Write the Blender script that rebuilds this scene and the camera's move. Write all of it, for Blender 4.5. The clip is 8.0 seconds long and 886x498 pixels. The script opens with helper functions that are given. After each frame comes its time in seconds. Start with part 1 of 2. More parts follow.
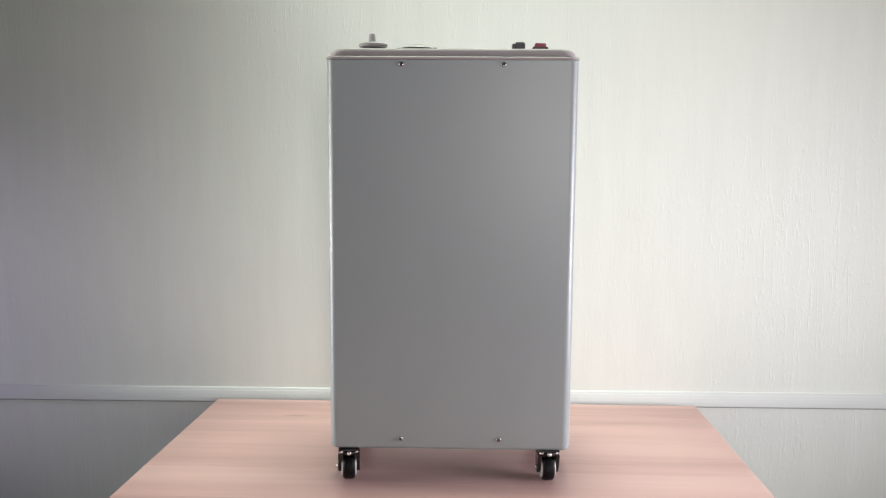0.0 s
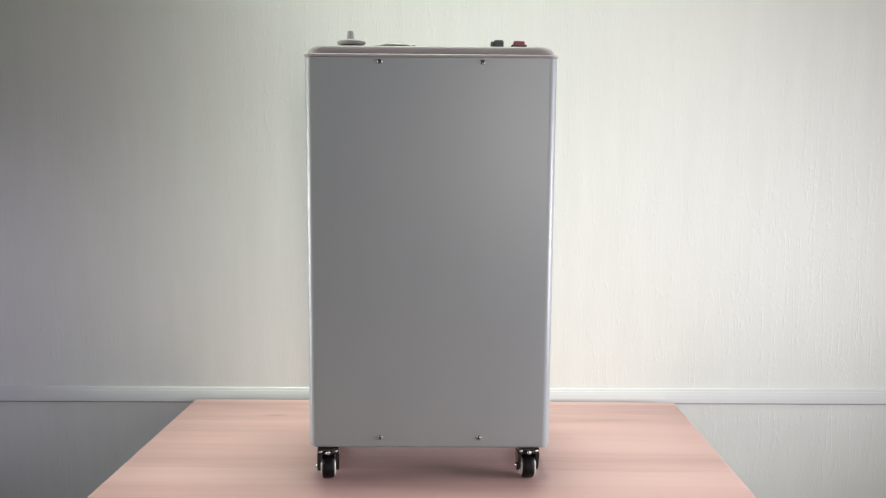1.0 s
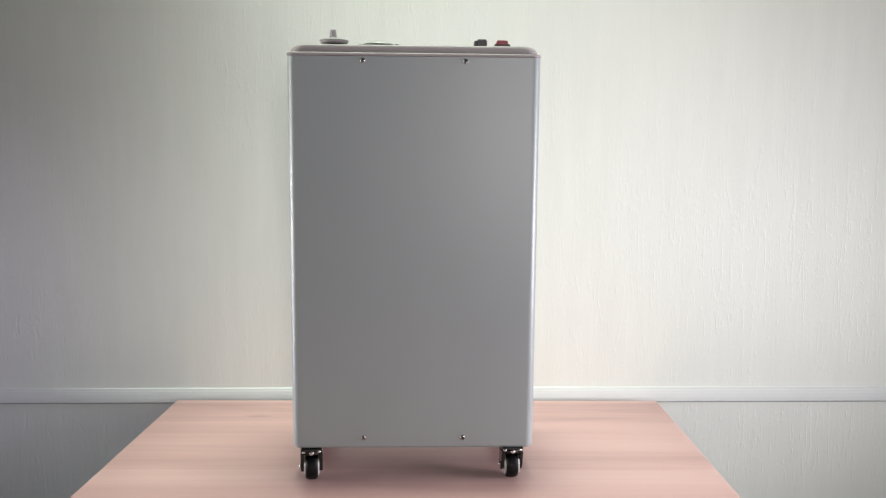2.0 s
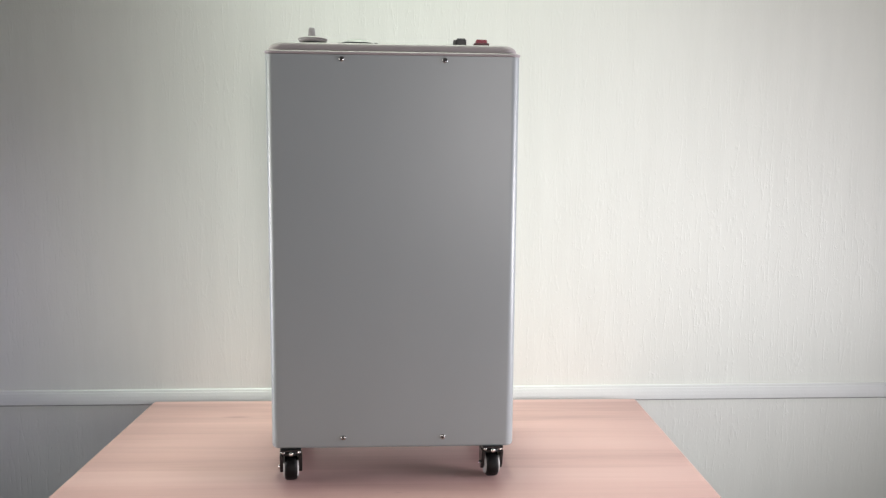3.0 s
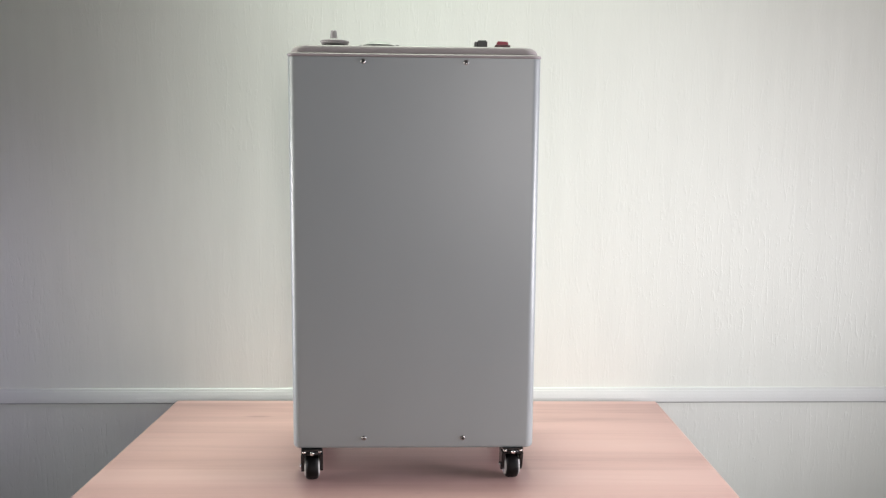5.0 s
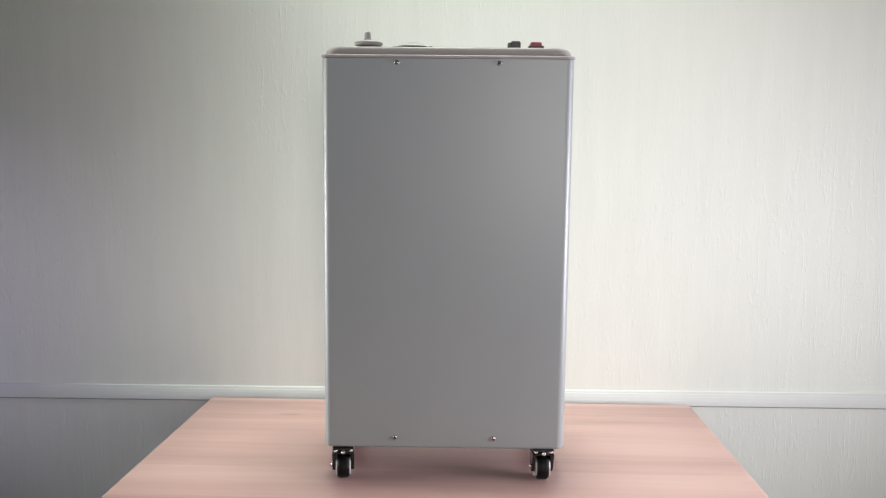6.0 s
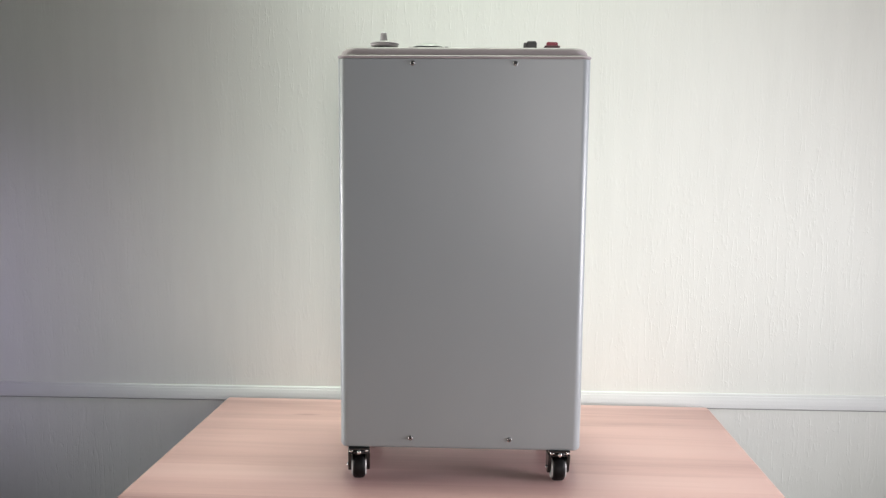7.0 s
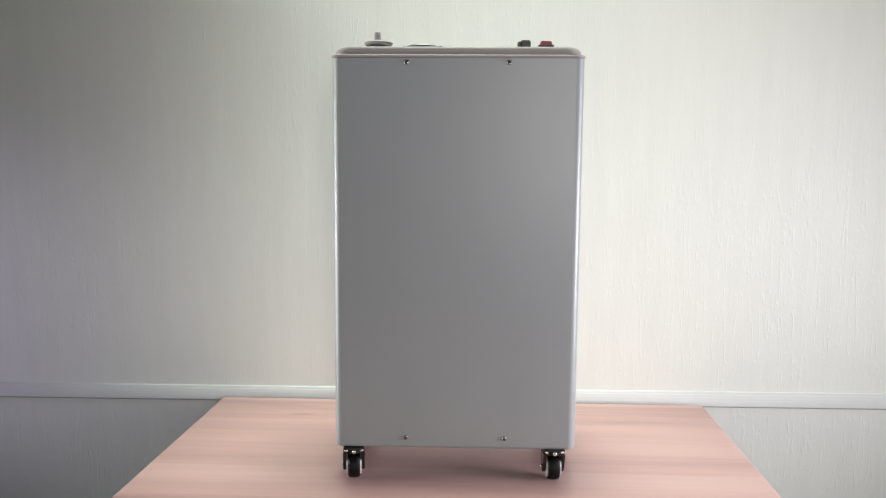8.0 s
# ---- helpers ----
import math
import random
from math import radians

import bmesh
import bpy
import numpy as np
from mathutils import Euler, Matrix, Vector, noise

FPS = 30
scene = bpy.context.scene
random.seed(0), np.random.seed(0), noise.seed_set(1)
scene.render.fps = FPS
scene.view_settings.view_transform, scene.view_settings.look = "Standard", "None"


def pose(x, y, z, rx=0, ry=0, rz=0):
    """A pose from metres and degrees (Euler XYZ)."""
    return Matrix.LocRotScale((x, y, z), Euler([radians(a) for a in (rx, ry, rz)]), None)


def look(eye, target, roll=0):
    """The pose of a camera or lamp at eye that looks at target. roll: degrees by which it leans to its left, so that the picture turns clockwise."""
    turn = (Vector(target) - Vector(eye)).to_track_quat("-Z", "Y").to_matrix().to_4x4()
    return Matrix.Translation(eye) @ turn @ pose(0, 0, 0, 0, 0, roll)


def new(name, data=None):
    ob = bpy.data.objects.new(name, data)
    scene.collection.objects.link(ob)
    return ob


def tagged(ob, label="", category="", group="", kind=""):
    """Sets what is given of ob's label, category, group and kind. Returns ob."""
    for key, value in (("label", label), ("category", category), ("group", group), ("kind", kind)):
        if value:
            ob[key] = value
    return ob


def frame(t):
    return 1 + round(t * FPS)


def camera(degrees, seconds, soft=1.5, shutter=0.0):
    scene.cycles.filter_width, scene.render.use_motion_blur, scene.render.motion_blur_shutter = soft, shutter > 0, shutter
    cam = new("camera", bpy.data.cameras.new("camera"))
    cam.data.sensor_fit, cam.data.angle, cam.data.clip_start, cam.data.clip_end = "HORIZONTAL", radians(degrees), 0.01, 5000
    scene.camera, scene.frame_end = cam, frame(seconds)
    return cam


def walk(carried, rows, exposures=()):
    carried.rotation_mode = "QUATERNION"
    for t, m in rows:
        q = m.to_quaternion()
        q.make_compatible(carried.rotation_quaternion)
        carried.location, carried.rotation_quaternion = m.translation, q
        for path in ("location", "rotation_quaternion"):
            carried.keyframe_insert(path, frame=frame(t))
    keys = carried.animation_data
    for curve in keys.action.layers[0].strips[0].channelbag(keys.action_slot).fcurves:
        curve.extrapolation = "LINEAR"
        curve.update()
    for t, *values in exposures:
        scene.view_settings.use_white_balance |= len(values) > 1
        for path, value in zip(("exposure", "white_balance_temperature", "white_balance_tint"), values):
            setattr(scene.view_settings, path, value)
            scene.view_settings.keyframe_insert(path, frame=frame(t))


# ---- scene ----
cam = camera(60.1, 8.0, soft=1.35)
PATH = [
    (0, (0.037, -0.923, 1.151), (-0.062, 1.062, 0.923), 0.0),
    (0.5, (0.037, -0.921, 1.15), (-0.038, 1.064, 0.922), -0.0),
    (1, (0.039, -0.921, 1.15), (-0.01, 1.065, 0.919), -0.0),
    (1.5, (0.037, -0.92, 1.151), (0.012, 1.066, 0.917), 0.0),
    (3, (0.038, -0.919, 1.149), (0.087, 1.067, 0.916), 0.1),
    (3.5, (0.036, -0.919, 1.15), (0.109, 1.066, 0.915), 0.1),
    (4, (0.036, -0.919, 1.151), (0.11, 1.066, 0.914), 0.2),
    (4.5, (0.036, -0.92, 1.15), (0.081, 1.066, 0.918), 0.1),
    (6, (0.037, -0.922, 1.151), (-0.049, 1.063, 0.92), 0.2),
    (6.5, (0.037, -0.922, 1.148), (-0.075, 1.062, 0.924), 0.1),
    (7, (0.037, -0.922, 1.149), (-0.09, 1.061, 0.923), 0.1),
    (7.5, (0.037, -0.921, 1.151), (-0.092, 1.061, 0.921), 0.1),
    (8, (0.039, -0.921, 1.15), (-0.078, 1.062, 0.92), 0.0),
]
walk(cam, [(t, look(eye, target, roll)) for t, eye, target, roll in PATH])

# ---- world, windows' light, exposure ----
WALL_Y = 0.345            # papered wall behind the table
LEFT_X, RIGHT_X = -1.25, 1.35
CEIL_Z, REAR_Y = 2.45, -3.2
TABLE_Z = 0.75
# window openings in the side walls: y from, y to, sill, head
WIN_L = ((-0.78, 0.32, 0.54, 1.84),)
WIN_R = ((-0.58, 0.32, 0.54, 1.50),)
# unseen opening added in the rear wall for a fill lamp: x from, x to, sill, head
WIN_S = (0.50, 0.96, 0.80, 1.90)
# unseen fill lamps added overhead to brighten the papered wall: x, y
FILL_LAMPS = ((-0.16, 0.149), (0.117, 0.141))

world = bpy.data.worlds.new("world")
scene.world = world
world.use_nodes = True
_wn = world.node_tree.nodes
_sky = _wn.new("ShaderNodeTexSky")
_sky.sky_type = "NISHITA"
_sky.sun_disc = False
_sky.sun_elevation = radians(48)
_sky.sun_rotation = radians(180)
world.node_tree.links.new(_sky.outputs[0], _wn["Background"].inputs[0])
_wn["Background"].inputs[1].default_value = 0.05


def area_light(name, place, target, wide, high, watts, spread):
    """A rectangular lamp that looks at target; watts: red, green, blue."""
    lamp = bpy.data.lights.new(name, "AREA")
    most = max(watts)
    lamp.shape, lamp.size, lamp.size_y = "RECTANGLE", wide, high
    lamp.energy, lamp.color, lamp.spread = most * POWER, [w / most for w in watts], radians(spread)
    ob = new(name, lamp)
    ob.matrix_world = look(place, target)


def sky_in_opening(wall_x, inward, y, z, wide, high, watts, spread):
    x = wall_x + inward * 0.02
    area_light("stand_in_light", (x, y, z), (x + inward, y, z), wide, high, watts, spread)


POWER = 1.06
# lamps standing in for sky in the side windows, low and high; the narrow one, next to the papered wall, is added to
# brighten its left end
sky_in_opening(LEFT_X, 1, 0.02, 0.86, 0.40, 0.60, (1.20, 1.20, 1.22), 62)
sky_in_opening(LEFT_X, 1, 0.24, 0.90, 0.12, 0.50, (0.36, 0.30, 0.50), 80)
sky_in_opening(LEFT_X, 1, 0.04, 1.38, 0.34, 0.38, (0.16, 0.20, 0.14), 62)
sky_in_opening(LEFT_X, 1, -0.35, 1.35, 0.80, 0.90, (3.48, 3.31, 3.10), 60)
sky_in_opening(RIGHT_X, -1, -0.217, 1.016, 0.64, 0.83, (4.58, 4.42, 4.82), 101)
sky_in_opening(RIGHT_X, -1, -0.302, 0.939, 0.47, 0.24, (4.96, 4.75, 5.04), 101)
# Rear fill lamp, added to brighten the cabinet's front; its window is invented.
area_light("stand_in_light", (0.73, REAR_Y + 0.02, 1.347), (0.73, 0.0, 1.347), 0.37, 1.00, (3.40, 3.20, 3.15), 60)
# Overhead fill, added to brighten wall and table; no such source is known.
for (_x, _y), _watts, _spread in zip(FILL_LAMPS, ((0.70, 0.80, 0.66), (1.69, 1.88, 1.62)), (40, 58)):
    area_light("wall_fill_light", (_x, _y, CEIL_Z - 0.03), (_x, _y, 0.0), 0.25, 0.25, _watts, _spread)
scene.view_settings.exposure = 0.0


# ---- materials ----
def material(name, rough=0.5, metal=0.0):
    m = bpy.data.materials.new(name)
    m.use_nodes = True
    bsdf = m.node_tree.nodes["Principled BSDF"]
    bsdf.inputs["Roughness"].default_value = rough
    bsdf.inputs["Metallic"].default_value = metal
    return m, m.node_tree, bsdf


def node(tree, kind, **inputs):
    n = tree.nodes.new(kind)
    for key, value in inputs.items():
        n.inputs[key.replace("_", " ")].default_value = value
    return n


def coords(tree, scale, rot=(0, 0, 0)):
    tc = tree.nodes.new("ShaderNodeTexCoord")
    mp = node(tree, "ShaderNodeMapping", Scale=scale, Rotation=rot)
    tree.links.new(tc.outputs["Object"], mp.inputs["Vector"])
    return mp.outputs["Vector"]


def noise_at(tree, vec, scale=1.0, detail=4.0, rough=0.5, distort=0.0):
    n = node(tree, "ShaderNodeTexNoise", Scale=scale, Detail=detail, Roughness=rough, Distortion=distort)
    tree.links.new(vec, n.inputs["Vector"])
    return n.outputs["Fac"]


def ramp(tree, fac, stops):
    r = tree.nodes.new("ShaderNodeValToRGB")
    while len(r.color_ramp.elements) < len(stops):
        r.color_ramp.elements.new(0.5)
    for e, (p, c) in zip(r.color_ramp.elements, stops):
        e.position, e.color = p, (*c, 1.0) if len(c) == 3 else c
    tree.links.new(fac, r.inputs["Fac"])
    return r.outputs["Color"]


def maths(tree, op, a, b=None, clamp=False):
    n = tree.nodes.new("ShaderNodeMath")
    n.operation, n.use_clamp = op, clamp
    for slot, v in ((0, a), (1, b)):
        if v is None:
            continue
        if isinstance(v, (int, float)):
            n.inputs[slot].default_value = v
        else:
            tree.links.new(v, n.inputs[slot])
    return n.outputs[0]


def bump(tree, bsdf, height, distance, strength=1.0):
    b = node(tree, "ShaderNodeBump", Strength=strength, Distance=distance)
    tree.links.new(height, b.inputs["Height"])
    tree.links.new(b.outputs["Normal"], bsdf.inputs["Normal"])


def plain(name, colour, rough=0.5, metal=0.0, vary=0.06, scale=60.0, relief=0.0):
    """A surface of one colour with faint blotches, uneven gloss and fine relief."""
    m, tree, bsdf = material(name, rough, metal)
    vec = coords(tree, (scale, scale, scale))
    n = noise_at(tree, vec, 1.0, 5.0, 0.6)
    lo = tuple(c * (1 - vary) for c in colour)
    hi = tuple(min(1.0, c * (1 + vary)) for c in colour)
    tree.links.new(ramp(tree, n, [(0.3, lo), (0.7, hi)]), bsdf.inputs["Base Color"])
    g = maths(tree, "MULTIPLY_ADD", n, 0.16)
    g.node.inputs[2].default_value = rough - 0.08
    tree.links.new(g, bsdf.inputs["Roughness"])
    if relief:
        bump(tree, bsdf, noise_at(tree, vec, 14.0, 3.0), relief)
    return m


def wallpaper_material():
    """Pale painted paper: fine upright fibres, with broken, wavy raised wrinkles and small beads."""
    m, tree, bsdf = material("wallpaper", 0.5)

    def wrinkles(across, along, thin, offset):
        vec = coords(tree, (across, across, along))
        vec.node.inputs["Location"].default_value = (offset, 0, offset * 1.7)
        line = noise_at(tree, vec, 1.0, 2.0, 0.4, 0.08)
        ridge = maths(tree, "ABSOLUTE", maths(tree, "SUBTRACT", line, 0.5))
        return maths(tree, "SUBTRACT", 1.0, maths(tree, "MULTIPLY", ridge, thin, True), True)

    fibre = noise_at(tree, coords(tree, (230, 230, 9)), 1.0, 3.0, 0.55, 0.1)
    swell = noise_at(tree, coords(tree, (55, 55, 6)), 1.0, 3.0, 0.5, 0.2)
    where = noise_at(tree, coords(tree, (55, 55, 36)), 1.0, 3.0, 0.65)
    drip = noise_at(tree, coords(tree, (260, 260, 110)), 1.0, 3.0, 0.6, 0.6)
    fine = noise_at(tree, coords(tree, (900, 900, 420)), 1.0, 2.0, 0.6)
    here = maths(tree, "MULTIPLY", maths(tree, "SUBTRACT", where, 0.44), 7.0, True)
    there = maths(tree, "MULTIPLY", maths(tree, "SUBTRACT", 0.53, where), 7.0, True)
    long = maths(tree, "MULTIPLY", wrinkles(76, 7.0, 27.0, 0.0), here)
    short = maths(tree, "MULTIPLY", wrinkles(130, 13, 24.0, 3.1), there)
    bead = maths(tree, "MULTIPLY", maths(tree, "SUBTRACT", drip, 0.56), 6.0, True)
    bead = maths(tree, "MULTIPLY", bead, here)
    h = maths(tree, "ADD", maths(tree, "MULTIPLY", long, 0.80), maths(tree, "MULTIPLY", short, 0.34))
    h = maths(tree, "ADD", h, maths(tree, "MULTIPLY", bead, 0.75))
    h = maths(tree, "ADD", h, maths(tree, "MULTIPLY", swell, 0.22))
    h = maths(tree, "ADD", h, maths(tree, "MULTIPLY", fibre, 0.15))
    h = maths(tree, "ADD", h, maths(tree, "MULTIPLY", fine, 0.06))
    bump(tree, bsdf, h, 0.0010, 0.30)
    tint = noise_at(tree, coords(tree, (40, 40, 5)), 1.0, 5.0, 0.6)
    tree.links.new(ramp(tree, tint, [(0.25, (0.745, 0.772, 0.716)), (0.75, (0.785, 0.812, 0.755))]), bsdf.inputs["Base Color"])
    return m


def table_wood_material():
    """Pinkish beech laminate, its grain along the table's width."""
    m, tree, bsdf = material("beech_laminate", 0.38)
    band = noise_at(tree, coords(tree, (0.8, 13, 13)), 1.0, 4.0, 0.6, 0.7)
    grain = noise_at(tree, coords(tree, (4, 150, 150)), 1.0, 5.0, 0.65, 0.3)
    fleck = noise_at(tree, coords(tree, (28, 520, 520)), 1.0, 3.0, 0.6)
    # glued strips of slightly different tone, each as long as the top is wide
    split = tree.nodes.new("ShaderNodeSeparateXYZ")
    tree.links.new(coords(tree, (1, 1, 1)), split.inputs[0])
    wave = maths(tree, "MULTIPLY", noise_at(tree, coords(tree, (2.5, 4, 4)), 1.0, 2.0, 0.5), 0.010)
    strip = maths(tree, "FLOOR", maths(tree, "MULTIPLY", maths(tree, "ADD", split.outputs["Y"], wave), 22.0))
    tone = tree.nodes.new("ShaderNodeTexWhiteNoise")
    tone.noise_dimensions = "1D"
    tree.links.new(strip, tone.inputs["W"])
    f = maths(tree, "ADD", maths(tree, "ADD", -0.12, maths(tree, "MULTIPLY", band, 0.70)), maths(tree, "MULTIPLY", grain, 0.26))
    f = maths(tree, "ADD", f, maths(tree, "MULTIPLY", fleck, 0.07))
    f = maths(tree, "ADD", f, maths(tree, "MULTIPLY", tone.outputs["Value"], 0.20))
    # a few dark knots, drawn out along the grain
    for kx, ky, size, depth in ((-0.245, 0.520, 0.030, 0.20), (-0.154, 0.308, 0.009, 0.22), (0.015, 0.243, 0.008, 0.20), (0.215, 0.330, 0.022, 0.08)):
        dx = maths(tree, "MULTIPLY", maths(tree, "SUBTRACT", split.outputs["X"], kx), 1 / size)
        dy = maths(tree, "MULTIPLY", maths(tree, "SUBTRACT", split.outputs["Y"], ky), 4.5 / size)
        far = maths(tree, "SQRT", maths(tree, "ADD", maths(tree, "MULTIPLY", dx, dx), maths(tree, "MULTIPLY", dy, dy)))
        near = maths(tree, "SUBTRACT", 1.0, maths(tree, "ADD", far, maths(tree, "MULTIPLY", grain, 0.2)), True)
        f = maths(tree, "SUBTRACT", f, maths(tree, "MULTIPLY", near, depth))
    col = ramp(tree, f, [(0.28, (0.368, 0.220, 0.200)), (0.42, (0.503, 0.311, 0.288)),
                         (0.55, (0.575, 0.362, 0.336)), (0.72, (0.630, 0.418, 0.390))])
    tree.links.new(col, bsdf.inputs["Base Color"])
    g = maths(tree, "MULTIPLY_ADD", grain, 0.2)
    g.node.inputs[2].default_value = 0.27
    bsdf.inputs["Specular IOR Level"].default_value = 0.55
    tree.links.new(g, bsdf.inputs["Roughness"])
    bump(tree, bsdf, fleck, 0.00003)
    return m


def powder_coat_material():
    """Grey satin powder coat: faint cloudiness of tone and a very fine orange-peel relief."""
    m, tree, bsdf = material("grey_powder_coat", 0.34)
    cloud = noise_at(tree, coords(tree, (9, 9, 5)), 1.0, 3.0, 0.5)
    peel = noise_at(tree, coords(tree, (700, 700, 700)), 1.0, 2.0, 0.5)
    tree.links.new(ramp(tree, cloud, [(0.3, (0.252, 0.277, 0.282)), (0.7, (0.265, 0.291, 0.296))]), bsdf.inputs["Base Color"])
    bump(tree, bsdf, peel, 0.00004)
    return m


WALLPAPER = wallpaper_material()
BEECH = table_wood_material()
RAIL_PAINT = plain("white_gloss_paint", (0.655, 0.67, 0.66), 0.36, vary=0.02, scale=25, relief=0.0002)
POWDER = powder_coat_material()
LID_PLASTIC = plain("lid_plastic", (0.275, 0.246, 0.252), 0.5, vary=0.03, scale=40, relief=0.0001)
CHROME = plain("chromed_steel", (0.74, 0.73, 0.72), 0.16, 1.0, vary=0.05, scale=200)
DARK_SLOT = plain("dark_recess", (0.02, 0.02, 0.02), 0.6, vary=0.1)
BLACK_METAL = plain("black_enamel", (0.012, 0.012, 0.012), 0.18, vary=0.2, scale=120)
RUBBER = plain("black_rubber", (0.004, 0.0038, 0.004), 0.42, vary=0.25, scale=150, relief=0.0002)
RUBBER.node_tree.nodes["Principled BSDF"].inputs["Specular IOR Level"].default_value = 0.18
WHEEL_CORE = plain("pale_wheel_core", (0.45, 0.44, 0.43), 0.35, vary=0.05, scale=100)
# Dark colour standing in for shade under the rail and in the lid's groove.
SHADE_DARK = plain("shade_dark", (0.09, 0.088, 0.083), 0.8, vary=0.3, scale=40)
CAP_PLASTIC = plain("grey_cap_plastic", (0.295, 0.275, 0.285), 0.45, vary=0.03, scale=80)
DOME_PLASTIC = plain("frosted_dome", (0.29, 0.285, 0.28), 0.42, vary=0.03, scale=80)
BLACK_PLASTIC = plain("black_plastic", (0.012, 0.012, 0.014), 0.4, vary=0.15, scale=150)
RIM_PLASTIC = plain("rim_plastic", (0.10, 0.10, 0.10), 0.35, vary=0.1, scale=150)
SCREW_STEEL = plain("screw_steel", (0.42, 0.415, 0.41), 0.24, 1.0, vary=0.1, scale=200)
GREY_PLASTIC = plain("grey_plastic", (0.08, 0.08, 0.08), 0.45, vary=0.1, scale=150)
RED_PLASTIC = plain("red_plastic", (0.25, 0.006, 0.028), 0.4, vary=0.06, scale=150)
DARK_RED = plain("dark_red_plastic", (0.05, 0.004, 0.008), 0.4, vary=0.06, scale=150)
# Unseen ceiling and floor, toned down to limit bounced light.
CEILING_PAINT = plain("dimmed_ceiling_paint", (0.42, 0.42, 0.41), 0.7, vary=0.02, scale=8, relief=0.0003)
FLOOR_CARPET = plain("grey_carpet", (0.13, 0.12, 0.11), 0.9, vary=0.15, scale=90, relief=0.002)
FRAME_WHITE = plain("white_window_frame", (0.80, 0.80, 0.80), 0.3, vary=0.02, scale=20)
LEG_METAL = plain("grey_leg_metal", (0.35, 0.35, 0.36), 0.35, 0.6, vary=0.05, scale=50)


def glass_material():
    m, tree, bsdf = material("window_glass", 0.0)
    bsdf.inputs["Transmission Weight"].default_value = 1.0
    bsdf.inputs["IOR"].default_value = 1.45
    return m


GLASS = glass_material()
# Walls out of view, kept dark so that they bounce little light.
GREY_WALL = plain("grey_wall_paint", (0.15, 0.153, 0.156), 0.7, vary=0.05, scale=6, relief=0.0004)


# ---- mesh helpers ----
def smooth(bm, on=True):
    for f in bm.faces:
        f.smooth = on


def finish(name, bm, mat, weighted=False):
    bmesh.ops.recalc_face_normals(bm, faces=bm.faces)
    me = bpy.data.meshes.new(name)
    bm.to_mesh(me)
    bm.free()
    me.materials.append(mat)
    ob = new(name, me)
    if weighted:
        ob.modifiers.new("normals", "WEIGHTED_NORMAL").keep_sharp = True
    return ob


def part(name, bm, mat, parent, label="", weighted=False, at=None):
    ob = finish(name, bm, mat, weighted)
    ob.parent = parent
    if at is not None:
        ob.matrix_basis = at
    if label:
        tagged(ob, label)
    return ob


def box_into(bm, x0, x1, y0, y1, z0, z1, bevel=0.0, segments=2):
    made = bmesh.ops.create_cube(bm, size=1.0)["verts"]
    for v in made:
        v.co = Vector((x0 + (v.co.x + 0.5) * (x1 - x0), y0 + (v.co.y + 0.5) * (y1 - y0), z0 + (v.co.z + 0.5) * (z1 - z0)))
    if bevel:
        edges = {e for v in made for e in v.link_edges}
        bmesh.ops.bevel(bm, geom=list(edges), offset=bevel, segments=segments, affect="EDGES", profile=0.5)
    return bm


def boxed(x0, x1, y0, y1, z0, z1, bevel=0.0, segments=2):
    return box_into(bmesh.new(), x0, x1, y0, y1, z0, z1, bevel, segments)


def rounded_loop(x0, x1, y0, y1, r, n=8):
    out = []
    for cx, cy, a0 in ((x1 - r, y1 - r, 0), (x0 + r, y1 - r, 90), (x0 + r, y0 + r, 180), (x1 - r, y0 + r, 270)):
        for k in range(n + 1):
            a = radians(a0 + 90 * k / n)
            out.append((cx + r * math.cos(a), cy + r * math.sin(a)))
    return out


def lofted(levels):
    """A closed body from rings (list of xy, z), each with the same count."""
    bm = bmesh.new()
    rings = [[bm.verts.new((x, y, z)) for x, y in ring] for ring, z in levels]
    n = len(rings[0])
    for a, b in zip(rings, rings[1:]):
        for k in range(n):
            bm.faces.new((a[k], a[(k + 1) % n], b[(k + 1) % n], b[k]))
    for cap in (bm.faces.new(rings[0][::-1]), bm.faces.new(rings[-1])):
        for e in cap.edges:
            e.smooth = False
    return bm


def turned(profile, n=32, into=None, m=None):
    """A body turned about z from (radius, height) pairs, closed at both ends."""
    bm = into or bmesh.new()
    rings = []
    for r, z in profile:
        rings.append([bm.verts.new((r * math.cos(2 * math.pi * k / n), r * math.sin(2 * math.pi * k / n), z)) for k in range(n)])
    faces = []
    for a, b in zip(rings, rings[1:]):
        for k in range(n):
            faces.append(bm.faces.new((a[k], a[(k + 1) % n], b[(k + 1) % n], b[k])))
    for f in faces:
        f.smooth = True
    for cap in (bm.faces.new(rings[0][::-1]), bm.faces.new(rings[-1])):
        for e in cap.edges:
            e.smooth = False
    if m is not None:
        bmesh.ops.transform(bm, matrix=m, verts=[v for r in rings for v in r])
    return bm


def extruded(outline, axis, a, b):
    """A prism over an outline. axis x: outline is (y, z); axis y: (x, z)."""
    bm = bmesh.new()

    def at(p, d):
        return (d, p[0], p[1]) if axis == "x" else (p[0], d, p[1])

    one = [bm.verts.new(at(p, a)) for p in outline]
    two = [bm.verts.new(at(p, b)) for p in outline]
    n = len(outline)
    for k in range(n):
        bm.faces.new((one[k], one[(k + 1) % n], two[(k + 1) % n], two[k]))
    bm.faces.new(one[::-1])
    bm.faces.new(two)
    return bm


def structure(name, bm, mat, label, category):
    return tagged(finish(name, bm, mat), label, category, "", "structure")


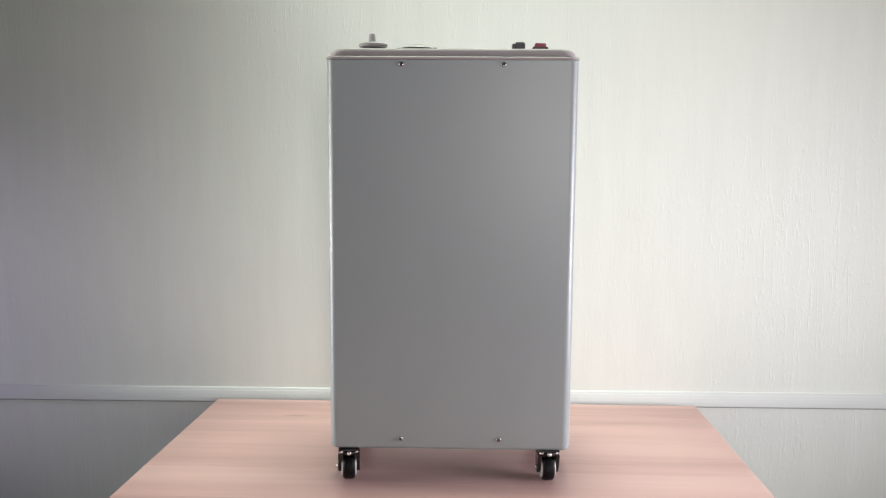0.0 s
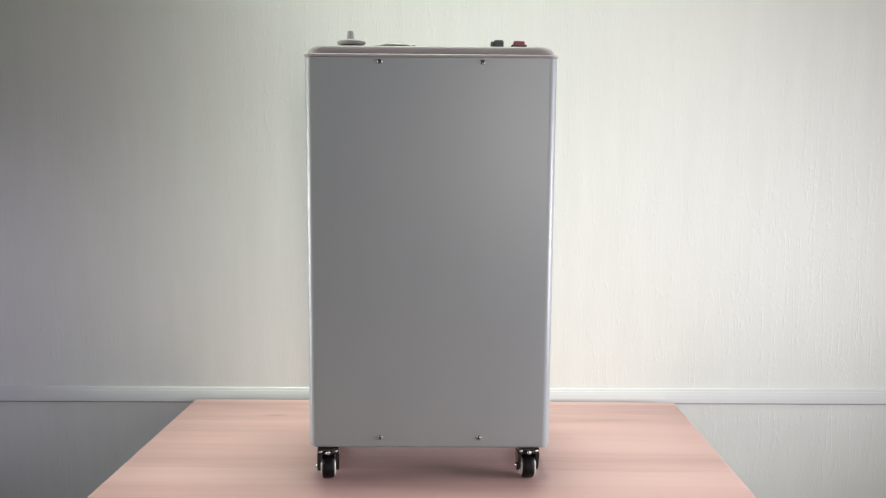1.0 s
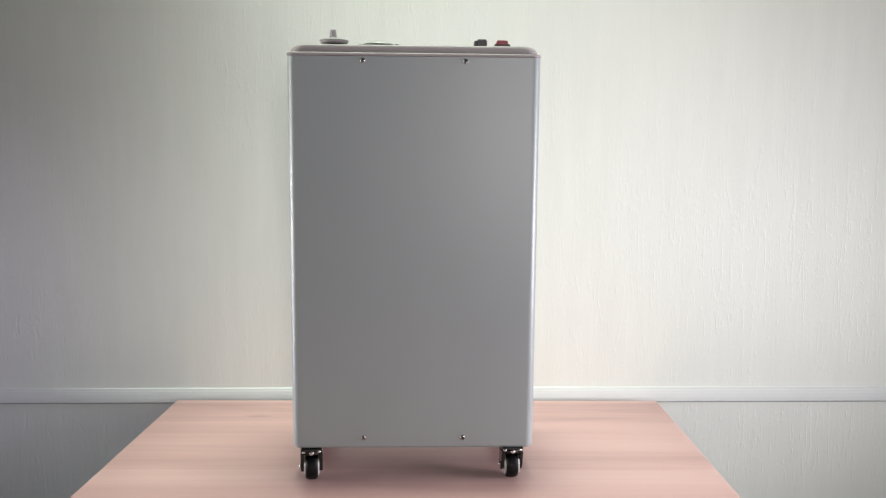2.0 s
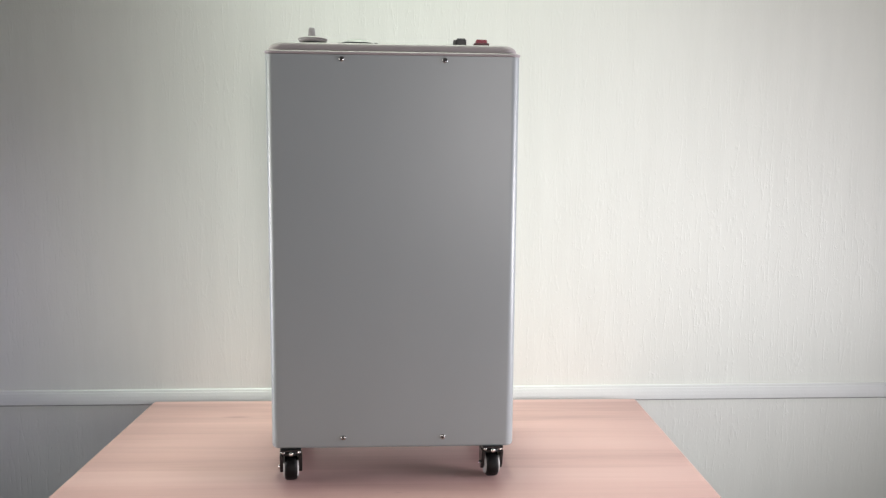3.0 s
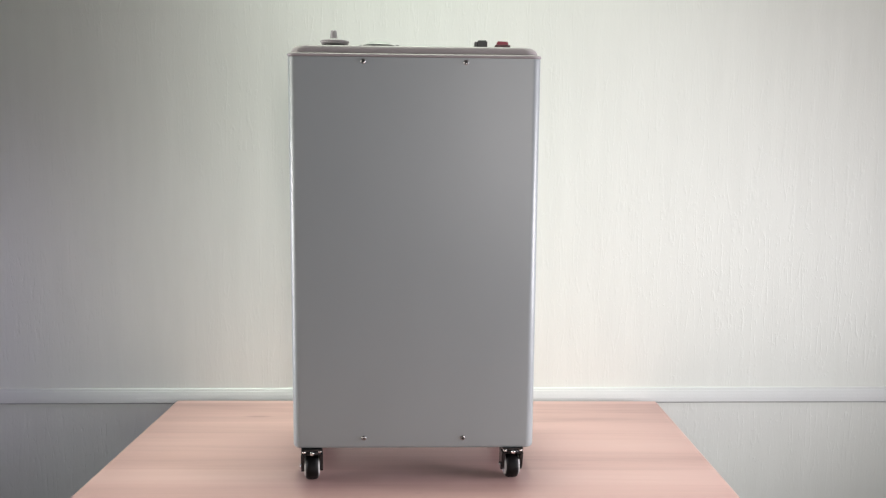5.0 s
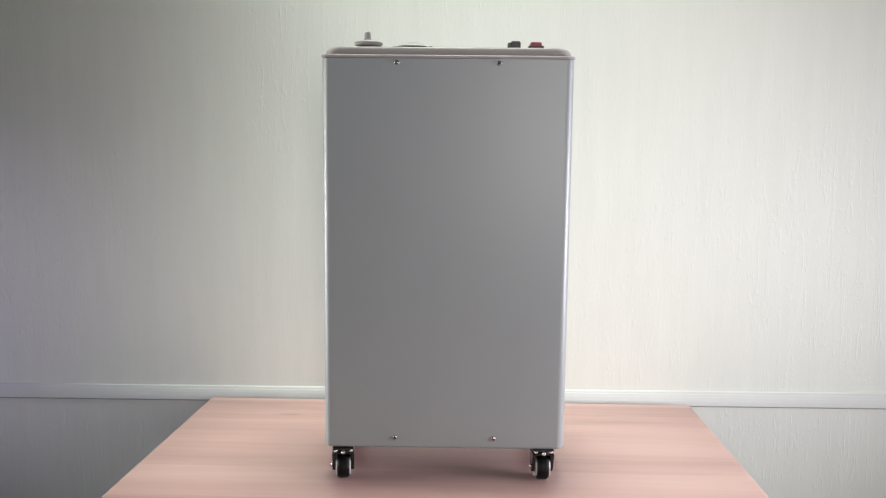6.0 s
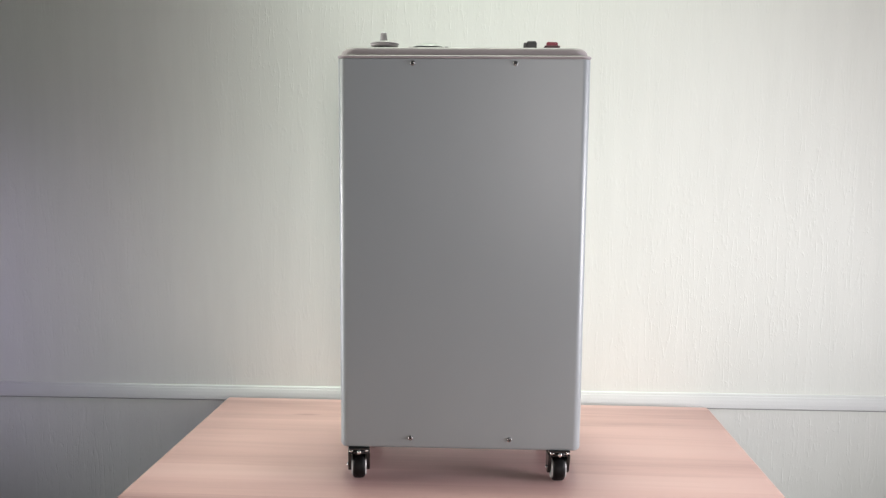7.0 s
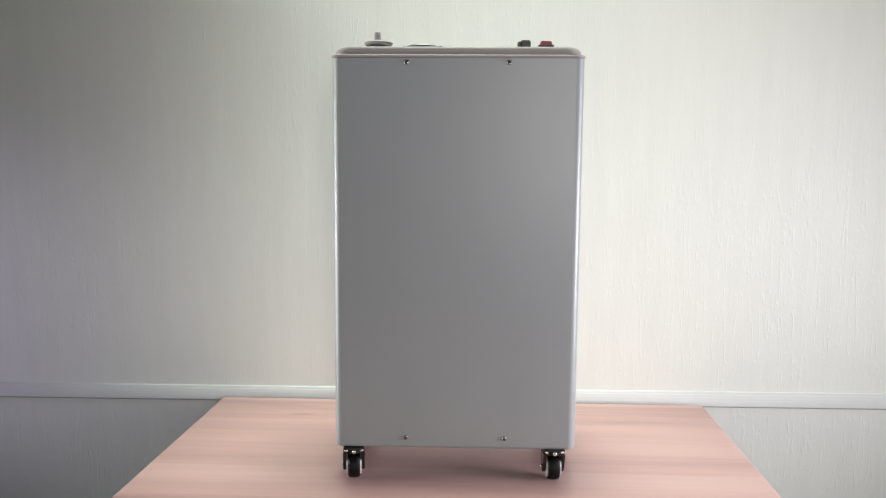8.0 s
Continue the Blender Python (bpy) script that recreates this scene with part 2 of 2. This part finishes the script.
# ---- the room ----
structure("floor", boxed(LEFT_X - 0.2, RIGHT_X + 0.2, REAR_Y - 0.2, WALL_Y + 0.2, -0.1, 0.0), FLOOR_CARPET,
          "plain grey carpeted floor of the small room", "floor")
structure("ceiling", boxed(LEFT_X - 0.2, RIGHT_X + 0.2, REAR_Y - 0.2, WALL_Y + 0.2, CEIL_Z, CEIL_Z + 0.1), CEILING_PAINT,
          "plain unseen ceiling, darkened to cut bounced light", "ceiling")
structure("wall_north", boxed(LEFT_X - 0.2, RIGHT_X + 0.2, WALL_Y, WALL_Y + 0.15, 0.0, CEIL_Z), WALLPAPER,
          "pale off-white wall with vertically grooved textured wallpaper", "wall")
_bm = bmesh.new()
box_into(_bm, LEFT_X - 0.2, WIN_S[0], REAR_Y - 0.15, REAR_Y, 0.0, CEIL_Z)
box_into(_bm, WIN_S[1], RIGHT_X + 0.2, REAR_Y - 0.15, REAR_Y, 0.0, CEIL_Z)
box_into(_bm, WIN_S[0], WIN_S[1], REAR_Y - 0.15, REAR_Y, 0.0, WIN_S[2])
box_into(_bm, WIN_S[0], WIN_S[1], REAR_Y - 0.15, REAR_Y, WIN_S[3], CEIL_Z)
structure("wall_south", _bm, GREY_WALL, "plain grey painted wall opposite the table", "wall")


def side_wall(name, x0, x1, windows):
    """A wall along y with an opening for each window."""
    bm = bmesh.new()
    start = REAR_Y
    for y0, y1, z0, z1 in windows:
        box_into(bm, x0, x1, start, y0, 0.0, CEIL_Z)
        box_into(bm, x0, x1, y0, y1, 0.0, z0)
        box_into(bm, x0, x1, y0, y1, z1, CEIL_Z)
        start = y1
    box_into(bm, x0, x1, start, WALL_Y, 0.0, CEIL_Z)
    return structure(name, bm, GREY_WALL, "plain grey painted side wall with a low window", "wall")


side_wall("wall_west", LEFT_X - 0.15, LEFT_X, WIN_L)
side_wall("wall_east", RIGHT_X, RIGHT_X + 0.15, WIN_R)


def room_window(name, x, win, turn=0):
    """A framed pane in an opening; win is the span along the wall, sill and head."""
    y0, y1, z0, z1 = win
    root = tagged(new(name), "unseen white framed window, lit by stand-in lamps", "window", "", "structure")
    root.matrix_world = pose((y0 + y1) / 2, x, z0, 0, 0, 90) if turn else pose(x, (y0 + y1) / 2, z0)
    hy, h, w = (y1 - y0) / 2, z1 - z0, 0.045
    bm = bmesh.new()
    box_into(bm, -0.03, 0.03, -hy, -hy + w, 0, h, 0.004)
    box_into(bm, -0.03, 0.03, hy - w, hy, 0, h, 0.004)
    box_into(bm, -0.03, 0.03, -hy + w, hy - w, 0, w, 0.004)
    box_into(bm, -0.03, 0.03, -hy + w, hy - w, h - w, h, 0.004)
    part("window_frame", bm, FRAME_WHITE, root)
    pane = part("pane", boxed(-0.003, 0.003, -hy + w, hy - w, w, h - w), GLASS, root)
    pane.visible_shadow = False


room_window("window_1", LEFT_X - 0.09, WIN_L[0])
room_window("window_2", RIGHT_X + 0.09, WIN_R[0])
# Invented window around the rear fill lamp.
room_window("rear_fill_window", REAR_Y - 0.09, WIN_S, 90)


# Housing added around each overhead fill lamp, out of view.
def make_fill_housing(x, y):
    root = tagged(new("fill_housing"), "unseen round white housing added around a fill lamp", "lamp", "downlights near the papered wall")
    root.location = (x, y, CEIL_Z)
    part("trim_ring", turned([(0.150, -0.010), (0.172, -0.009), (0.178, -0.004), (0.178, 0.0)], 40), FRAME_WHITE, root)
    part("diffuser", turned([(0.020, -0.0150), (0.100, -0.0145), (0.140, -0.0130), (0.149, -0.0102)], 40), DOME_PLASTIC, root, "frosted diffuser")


for _x, _y in FILL_LAMPS:
    make_fill_housing(_x, _y)

# chair rail along the papered wall, tilted slightly to fit the camera's view
RAIL_FRONT, RAIL_LO, RAIL_HI = 0.3358, 0.7412, 0.7655
rail_outline = [(WALL_Y, RAIL_LO), (RAIL_FRONT + 0.0020, RAIL_LO), (RAIL_FRONT + 0.0006, RAIL_LO + 0.0006), (RAIL_FRONT, RAIL_LO + 0.0020),
                (RAIL_FRONT + 0.0006, RAIL_LO + 0.0080), (RAIL_FRONT + 0.0018, RAIL_LO + 0.0140), (RAIL_FRONT + 0.0034, RAIL_HI - 0.0050),
                (RAIL_FRONT + 0.0038, RAIL_HI - 0.0042), (RAIL_FRONT + 0.0047, RAIL_HI - 0.0039), (RAIL_FRONT + 0.0048, RAIL_HI - 0.0030),
                (RAIL_FRONT + 0.0054, RAIL_HI - 0.0014), (RAIL_FRONT + 0.0066, RAIL_HI - 0.0003), (RAIL_FRONT + 0.0078, RAIL_HI), (WALL_Y, RAIL_HI)]
rail = structure("chair_rail", extruded(rail_outline, "x", LEFT_X, RIGHT_X), RAIL_PAINT,
                 "white painted wooden chair rail on the papered wall", "trim")
rail.matrix_world = Matrix.Translation((0, 0, 0.754)) @ pose(0, 0, 0, 0, -0.24, 0) @ Matrix.Translation((0, 0, -0.754))
# Added strip: the rail's shadow line on the wall, put into dark colour.
shade_strip = structure("rail_shade_strip", boxed(LEFT_X, RIGHT_X, WALL_Y - 0.0012, WALL_Y, RAIL_LO - 0.0027, RAIL_LO - 0.0001), SHADE_DARK,
                 "thin dark strip drawn as shade under the chair rail", "trim")
shade_strip.matrix_world = rail.matrix_world.copy()

# ---- the table ----
TX0, TX1, TY0, TY1 = -0.4092, 0.3925, -0.88, 0.3225


def make_table():
    root = tagged(new("table"), "beech laminate table with a rounded pale edge against the wall", "table")
    root.location = ((TX0 + TX1) / 2, (TY0 + TY1) / 2, 0)
    hx, hy, top = (TX1 - TX0) / 2, (TY1 - TY0) / 2, TABLE_Z
    part("tabletop", boxed(-hx + 0.002, hx - 0.002, -hy + 0.002, hy - 0.002, top - 0.025, top, 0.0006, 1), BEECH, root)
    outer = rounded_loop(-hx, hx, -hy, hy, 0.006, 4)
    inner = rounded_loop(-hx + 0.002, hx - 0.002, -hy + 0.002, hy - 0.002, 0.004, 4)
    bm = bmesh.new()
    rows = []
    for ring, z in ((inner, top - 0.0245), (outer, top - 0.0235), (outer, top - 0.0018), (inner, top - 0.0004)):
        rows.append([bm.verts.new((x, y, z)) for x, y in ring])
    n = len(outer)
    for a, b in zip(rows, rows[1:] + rows[:1]):
        for k in range(n):
            bm.faces.new((a[k], a[(k + 1) % n], b[(k + 1) % n], b[k]))
    part("edge_band", bm, BEECH, root)
    for x in (-hx + 0.06, hx - 0.08):
        part("apron", boxed(x, x + 0.02, -hy + 0.095, hy - 0.095, top - 0.085, top - 0.0252, 0.001, 1), LEG_METAL, root)
    for x in (-hx + 0.05, hx - 0.09):
        for y in (-hy + 0.05, hy - 0.09):
            part("leg", boxed(x, x + 0.04, y, y + 0.04, 0.0, top - 0.0254, 0.003, 2), LEG_METAL, root)


make_table()

# ---- the appliance ----
BOTTOM, SEAM, TOP = 0.7922, 1.2697, 1.2834
HALF, DEPTH, CORNER = 0.1503, 0.175, 0.0108
LEAN = 0.35               # degrees the cabinet leans sideways, set to fit the camera's view


def make_screw(root, x, z, turn):
    m = pose(x, -0.0002, z, 90, 0, 0)
    head = turned([(0.0029, 0.0), (0.0031, 0.0003), (0.0030, 0.0007), (0.0025, 0.0011), (0.0016, 0.0013), (0.0006, 0.0014)], 20)
    screw = part("screw", head, SCREW_STEEL, root, "small cross-head steel screw", at=m)
    # Cross drawn with near-black solids: the recess's shade is in their colour.
    bm = bmesh.new()
    turned([(0.0013, 0.0004), (0.0013, 0.00142)], 14, bm)
    box_into(bm, -0.0019, 0.0019, -0.0006, 0.0006, 0.0004, 0.00146)
    box_into(bm, -0.0006, 0.0006, -0.0019, 0.0019, 0.0004, 0.00145)
    part("recess_mark", bm, DARK_SLOT, screw, at=pose(0, 0, 0, 0, 0, turn))


def make_caster(root, x, y, swivel):
    """A swivel plate caster: the plate under the body, a forked bracket, one wheel on an axle."""
    h = BOTTOM - TABLE_Z
    r, half = 0.0168, 0.0077
    plate = boxed(-0.0130, 0.0130, -0.0115, 0.0115, h - 0.0024, h + 0.0002, 0.0006, 1)
    caster = part("caster", plate, BLACK_METAL, root, "black swivel caster with a rubber wheel",
                  at=pose(x, y, TABLE_Z + x * math.tan(radians(LEAN)), 0, 0, swivel))
    for bx in (-0.0094, 0.0094):
        for by in (-0.0090, 0.0090):
            part("nut", turned([(0.0010, h - 0.0056), (0.0016, h - 0.0050), (0.0024, h - 0.0047), (0.0027, h - 0.0042), (0.0027, h - 0.0025), (0.0024, h - 0.0021)], 6), CHROME, caster,
                 at=pose(bx, by, 0))
    part("bearing", turned([(0.0112, h - 0.0062), (0.0126, h - 0.0055), (0.0128, h - 0.0045), (0.0122, h - 0.0032), (0.0112, h - 0.0021)], 32), BLACK_METAL, caster)
    part("king_pin", turned([(0.0026, -0.0002), (0.0027, 0.0006), (0.0021, 0.0013), (0.0008, 0.0016)], 12), CHROME, caster,
         at=pose(0, -0.0122, h - 0.0046, 90, 0, 0))
    # fork: a bridge and two tapered cheeks, the wheel trailing by a few millimetres
    trail = 0.002
    part("fork_bridge", boxed(-0.0135, 0.0135, -0.0108, 0.0115, h - 0.0076, h - 0.0058, 0.0008, 2), BLACK_METAL, caster)
    for sx in (-1, 1):
        cheek = [(-0.0108, h - 0.0066), (0.0110, h - 0.0066), (trail + 0.0080, r + 0.003), (trail + 0.0062, r - 0.0038), (trail + 0.0015, r - 0.0066),
                 (trail - 0.0034, r - 0.0062), (trail - 0.0070, r - 0.0010)]
        bm = extruded(cheek, "x", sx * 0.0094, sx * 0.0136)
        bmesh.ops.bevel(bm, geom=list(bm.edges), offset=0.0006, segments=2, affect="EDGES")
        part("fork_cheek", bm, BLACK_METAL, caster)
        lay = pose(sx * 0.0133, trail, r, 0, sx * 90, 0)
        bolt = [(0.0028, -0.0004), (0.0029, 0.0010), (0.0025, 0.0018), (0.0013, 0.0022)] if sx < 0 else [(0.0024, -0.0004), (0.0023, 0.0003), (0.0012, 0.0006)]
        part("axle_bolt", turned(bolt, 12), CHROME, caster, at=lay)
    side = pose(0, trail, r, 0, 90, 0)
    tread = [(0.0100, -half), (r - 0.0030, -half), (r - 0.0011, -half + 0.0010), (r - 0.0002, -half + 0.0030), (r, -0.001), (r, 0.001),
             (r - 0.0002, half - 0.0030), (r - 0.0011, half - 0.0010), (r - 0.0030, half), (0.0100, half)]
    wheel = part("wheel", turned(tread, 40), RUBBER, caster, at=side)
    for s in (-1, 1):
        rim = [(0.0132, s * (half - 0.0002)), (0.0130, s * (half + 0.0013)), (0.0110, s * (half + 0.0017)), (0.0100, s * (half + 0.0004)),
               (0.0040, s * (half + 0.0006)), (0.0036, s * (half + 0.0014)), (0.0012, s * (half + 0.0014))]
        part("rim", turned(rim, 32), WHEEL_CORE, wheel, "pale wheel rim")


def make_appliance():
    root = tagged(new("appliance"), "tall grey powder-coated metal appliance on casters on the table", "appliance")
    root.matrix_world = Matrix.Translation((-0.0010, 0, TABLE_Z)) @ pose(0, 0, 0, 0, LEAN, 1.8) @ Matrix.Translation((0, 0, -TABLE_Z))
    # body: folded sheet with rounded upright corners and a softened lower rim
    levels = []
    for inset, z in ((0.0035, BOTTOM), (0.0016, BOTTOM + 0.0006), (0.0005, BOTTOM + 0.0020), (0.0, BOTTOM + 0.0042), (0.0, BOTTOM + 0.012), (0.0, SEAM - 0.006), (0.0, SEAM)):
        levels.append((rounded_loop(-HALF + inset, HALF - inset, inset, DEPTH - inset, CORNER - inset, 14), z))
    bm = lofted(levels)
    smooth(bm)
    part("body", bm, POWDER, root, "smooth grey powder-coated panel", weighted=True)
    # Unseen black plate, added to deepen the shade on the table underneath.
    part("shade_plate", boxed(-HALF + 0.006, HALF - 0.006, 0.006, DEPTH - 0.006, BOTTOM - 0.0008, BOTTOM - 0.0001, 0.0002, 1), BLACK_METAL, root)
    # lid: a lip that stands out over the body, then a low rounded cover, tilted slightly to fit the camera's view
    tilt = Matrix.Translation((0, 0, SEAM)) @ pose(0, 0, 0, 0, 0.04, 0) @ Matrix.Translation((0, 0, -SEAM + 0.0004))
    levels = []
    for out, z in ((-0.0004, SEAM + 0.0001), (0.0002, SEAM + 0.0006), (0.0009, SEAM + 0.0015), (0.0011, SEAM + 0.0024), (0.0008, SEAM + 0.0033), (-0.0012, SEAM + 0.0040)):
        levels.append((rounded_loop(-HALF - out, HALF + out, -out, DEPTH + out, CORNER + out, 14), z))
    bm = lofted(levels)
    smooth(bm)
    part("lid_lip", bm, LID_PLASTIC, root, weighted=True, at=tilt)
    # Ring added in the groove, its shade given by a dark colour.
    groove_ring = lofted([(rounded_loop(-HALF + 0.004, HALF - 0.004, 0.004, DEPTH - 0.004, 0.014, 12), SEAM + z) for z in (0.0030, 0.0056)])
    part("groove_ring", groove_ring, SHADE_DARK, root, "ring coloured dark for the groove's shade under the lid", at=tilt)
    levels = [(rounded_loop(-HALF + 0.0030, HALF - 0.0030, 0.0030, DEPTH - 0.0030, 0.016, 12), SEAM + 0.0047)]
    for k in range(9):
        a = radians(90 * k / 8)
        ends, front = 0.0026 + 0.0100 * (1 - math.cos(a)), 0.0030 + 0.0050 * (1 - math.sqrt(math.cos(a) + 1e-9))
        levels.append((rounded_loop(-HALF + ends, HALF - ends, front, DEPTH - front, 0.016, 12), SEAM + 0.0054 + (TOP - SEAM - 0.0054) * math.sin(a)))
    bm = lofted(levels)
    smooth(bm)
    lid = part("lid", bm, LID_PLASTIC, root, "pinkish grey rounded plastic lid", weighted=True, at=tilt)
    for x, z, turn in ((-0.0604, 1.2648, 20), (0.0606, 1.2648, 65), (-0.0616, 0.8058, 40), (0.0615, 0.8058, 10)):
        make_screw(root, x, z, turn)
    for x, y, swivel in ((-0.1276, 0.009, 8), (0.1236, 0.009, 4), (-0.1270, DEPTH - 0.03, 170), (0.1240, DEPTH - 0.03, 200)):
        make_caster(root, x, y, swivel)

    # filler cap with a finger tab
    cap = part("filler_cap", turned([(0.0140, TOP + 0.0064), (0.0150, TOP + 0.0065), (0.0166, TOP + 0.0075), (0.0170, TOP + 0.0081), (0.0166, TOP + 0.0086), (0.0162, TOP + 0.0088),
                                    (0.0164, TOP + 0.0091), (0.0176, TOP + 0.0094), (0.0179, TOP + 0.0100), (0.0175, TOP + 0.0106), (0.0130, TOP + 0.0119), (0.0070, TOP + 0.0131), (0.0050, TOP + 0.0135)], 48),
               CAP_PLASTIC, root, "grey plastic filler cap with a finger tab", at=tilt @ pose(-0.0984, 0.042, -0.0012))
    part("neck", turned([(0.0128, TOP - 0.0010), (0.0128, TOP + 0.0067)], 40), DARK_SLOT, cap, "dark neck under the cap")
    part("cap_stem", turned([(0.0054, TOP + 0.0120), (0.0046, TOP + 0.0138), (0.0042, TOP + 0.0180), (0.0037, TOP + 0.0226), (0.0032, TOP + 0.0237), (0.0018, TOP + 0.0241)], 20),
         CAP_PLASTIC, cap, at=pose(-0.0010, 0, 0))
    # shallow domed gauge in a thin dark rim
    gauge = part("gauge_rim", turned([(0.0200, TOP - 0.0010), (0.0200, TOP + 0.0036), (0.0222, TOP + 0.0038), (0.0225, TOP + 0.0041), (0.0222, TOP + 0.0044), (0.0214, TOP + 0.0045)], 48),
                 RIM_PLASTIC, root, "low round gauge in a thin dark rim", at=tilt @ pose(-0.0443, 0.045, 0))
    part("dome", turned([(0.0204, TOP + 0.0043), (0.0196, TOP + 0.0053), (0.0165, TOP + 0.0070), (0.0128, TOP + 0.0084), (0.0088, TOP + 0.0094), (0.0046, TOP + 0.0099), (0.0012, TOP + 0.0100)], 48),
         DOME_PLASTIC, gauge, "pale dome of the gauge")
    part("hinge", boxed(-0.0242, -0.0205, -0.004, 0.004, TOP + 0.0034, TOP + 0.0056, 0.0007, 2), BLACK_PLASTIC, gauge, "small black hinge")
    part("rim_tab", boxed(0.0205, 0.0247, -0.003, 0.003, TOP + 0.0040, TOP + 0.0062, 0.0006, 2), GREY_PLASTIC, gauge, "dark catch of the rim")
    # black push switch with a grey collar
    bm = boxed(-0.0066, 0.0060, -0.008, 0.008, TOP - 0.0010, TOP + 0.0100, 0.0010, 2)
    switch = part("switch", bm, BLACK_PLASTIC, root, "black push switch", at=tilt @ pose(0.0819, 0.036, 0))
    part("collar", boxed(-0.0095, -0.0065, -0.007, 0.007, TOP - 0.0010, TOP + 0.0096, 0.0008, 2), GREY_PLASTIC, switch)
    part("switch_cap", boxed(-0.0052, 0.0050, -0.006, 0.006, TOP + 0.0099, TOP + 0.0114, 0.0006, 2), BLACK_PLASTIC, switch)
    # red rocker switch in its flared bezel
    bezel = part("rocker_bezel", boxed(-0.0094, 0.0092, -0.009, 0.009, TOP - 0.0010, TOP + 0.0058, 0.0008, 2), DARK_RED, root, "red rocker switch in a darker bezel",
                 at=tilt @ pose(0.1066, 0.036, 0))
    rocker = extruded([(-0.0070, TOP + 0.0056), (0.0070, TOP + 0.0056), (0.0065, TOP + 0.0100), (-0.0062, TOP + 0.0104)], "y", -0.007, 0.007)
    bmesh.ops.bevel(rocker, geom=list(rocker.edges), offset=0.0006, segments=2, affect="EDGES")
    part("rocker", rocker, RED_PLASTIC, bezel)


make_appliance()
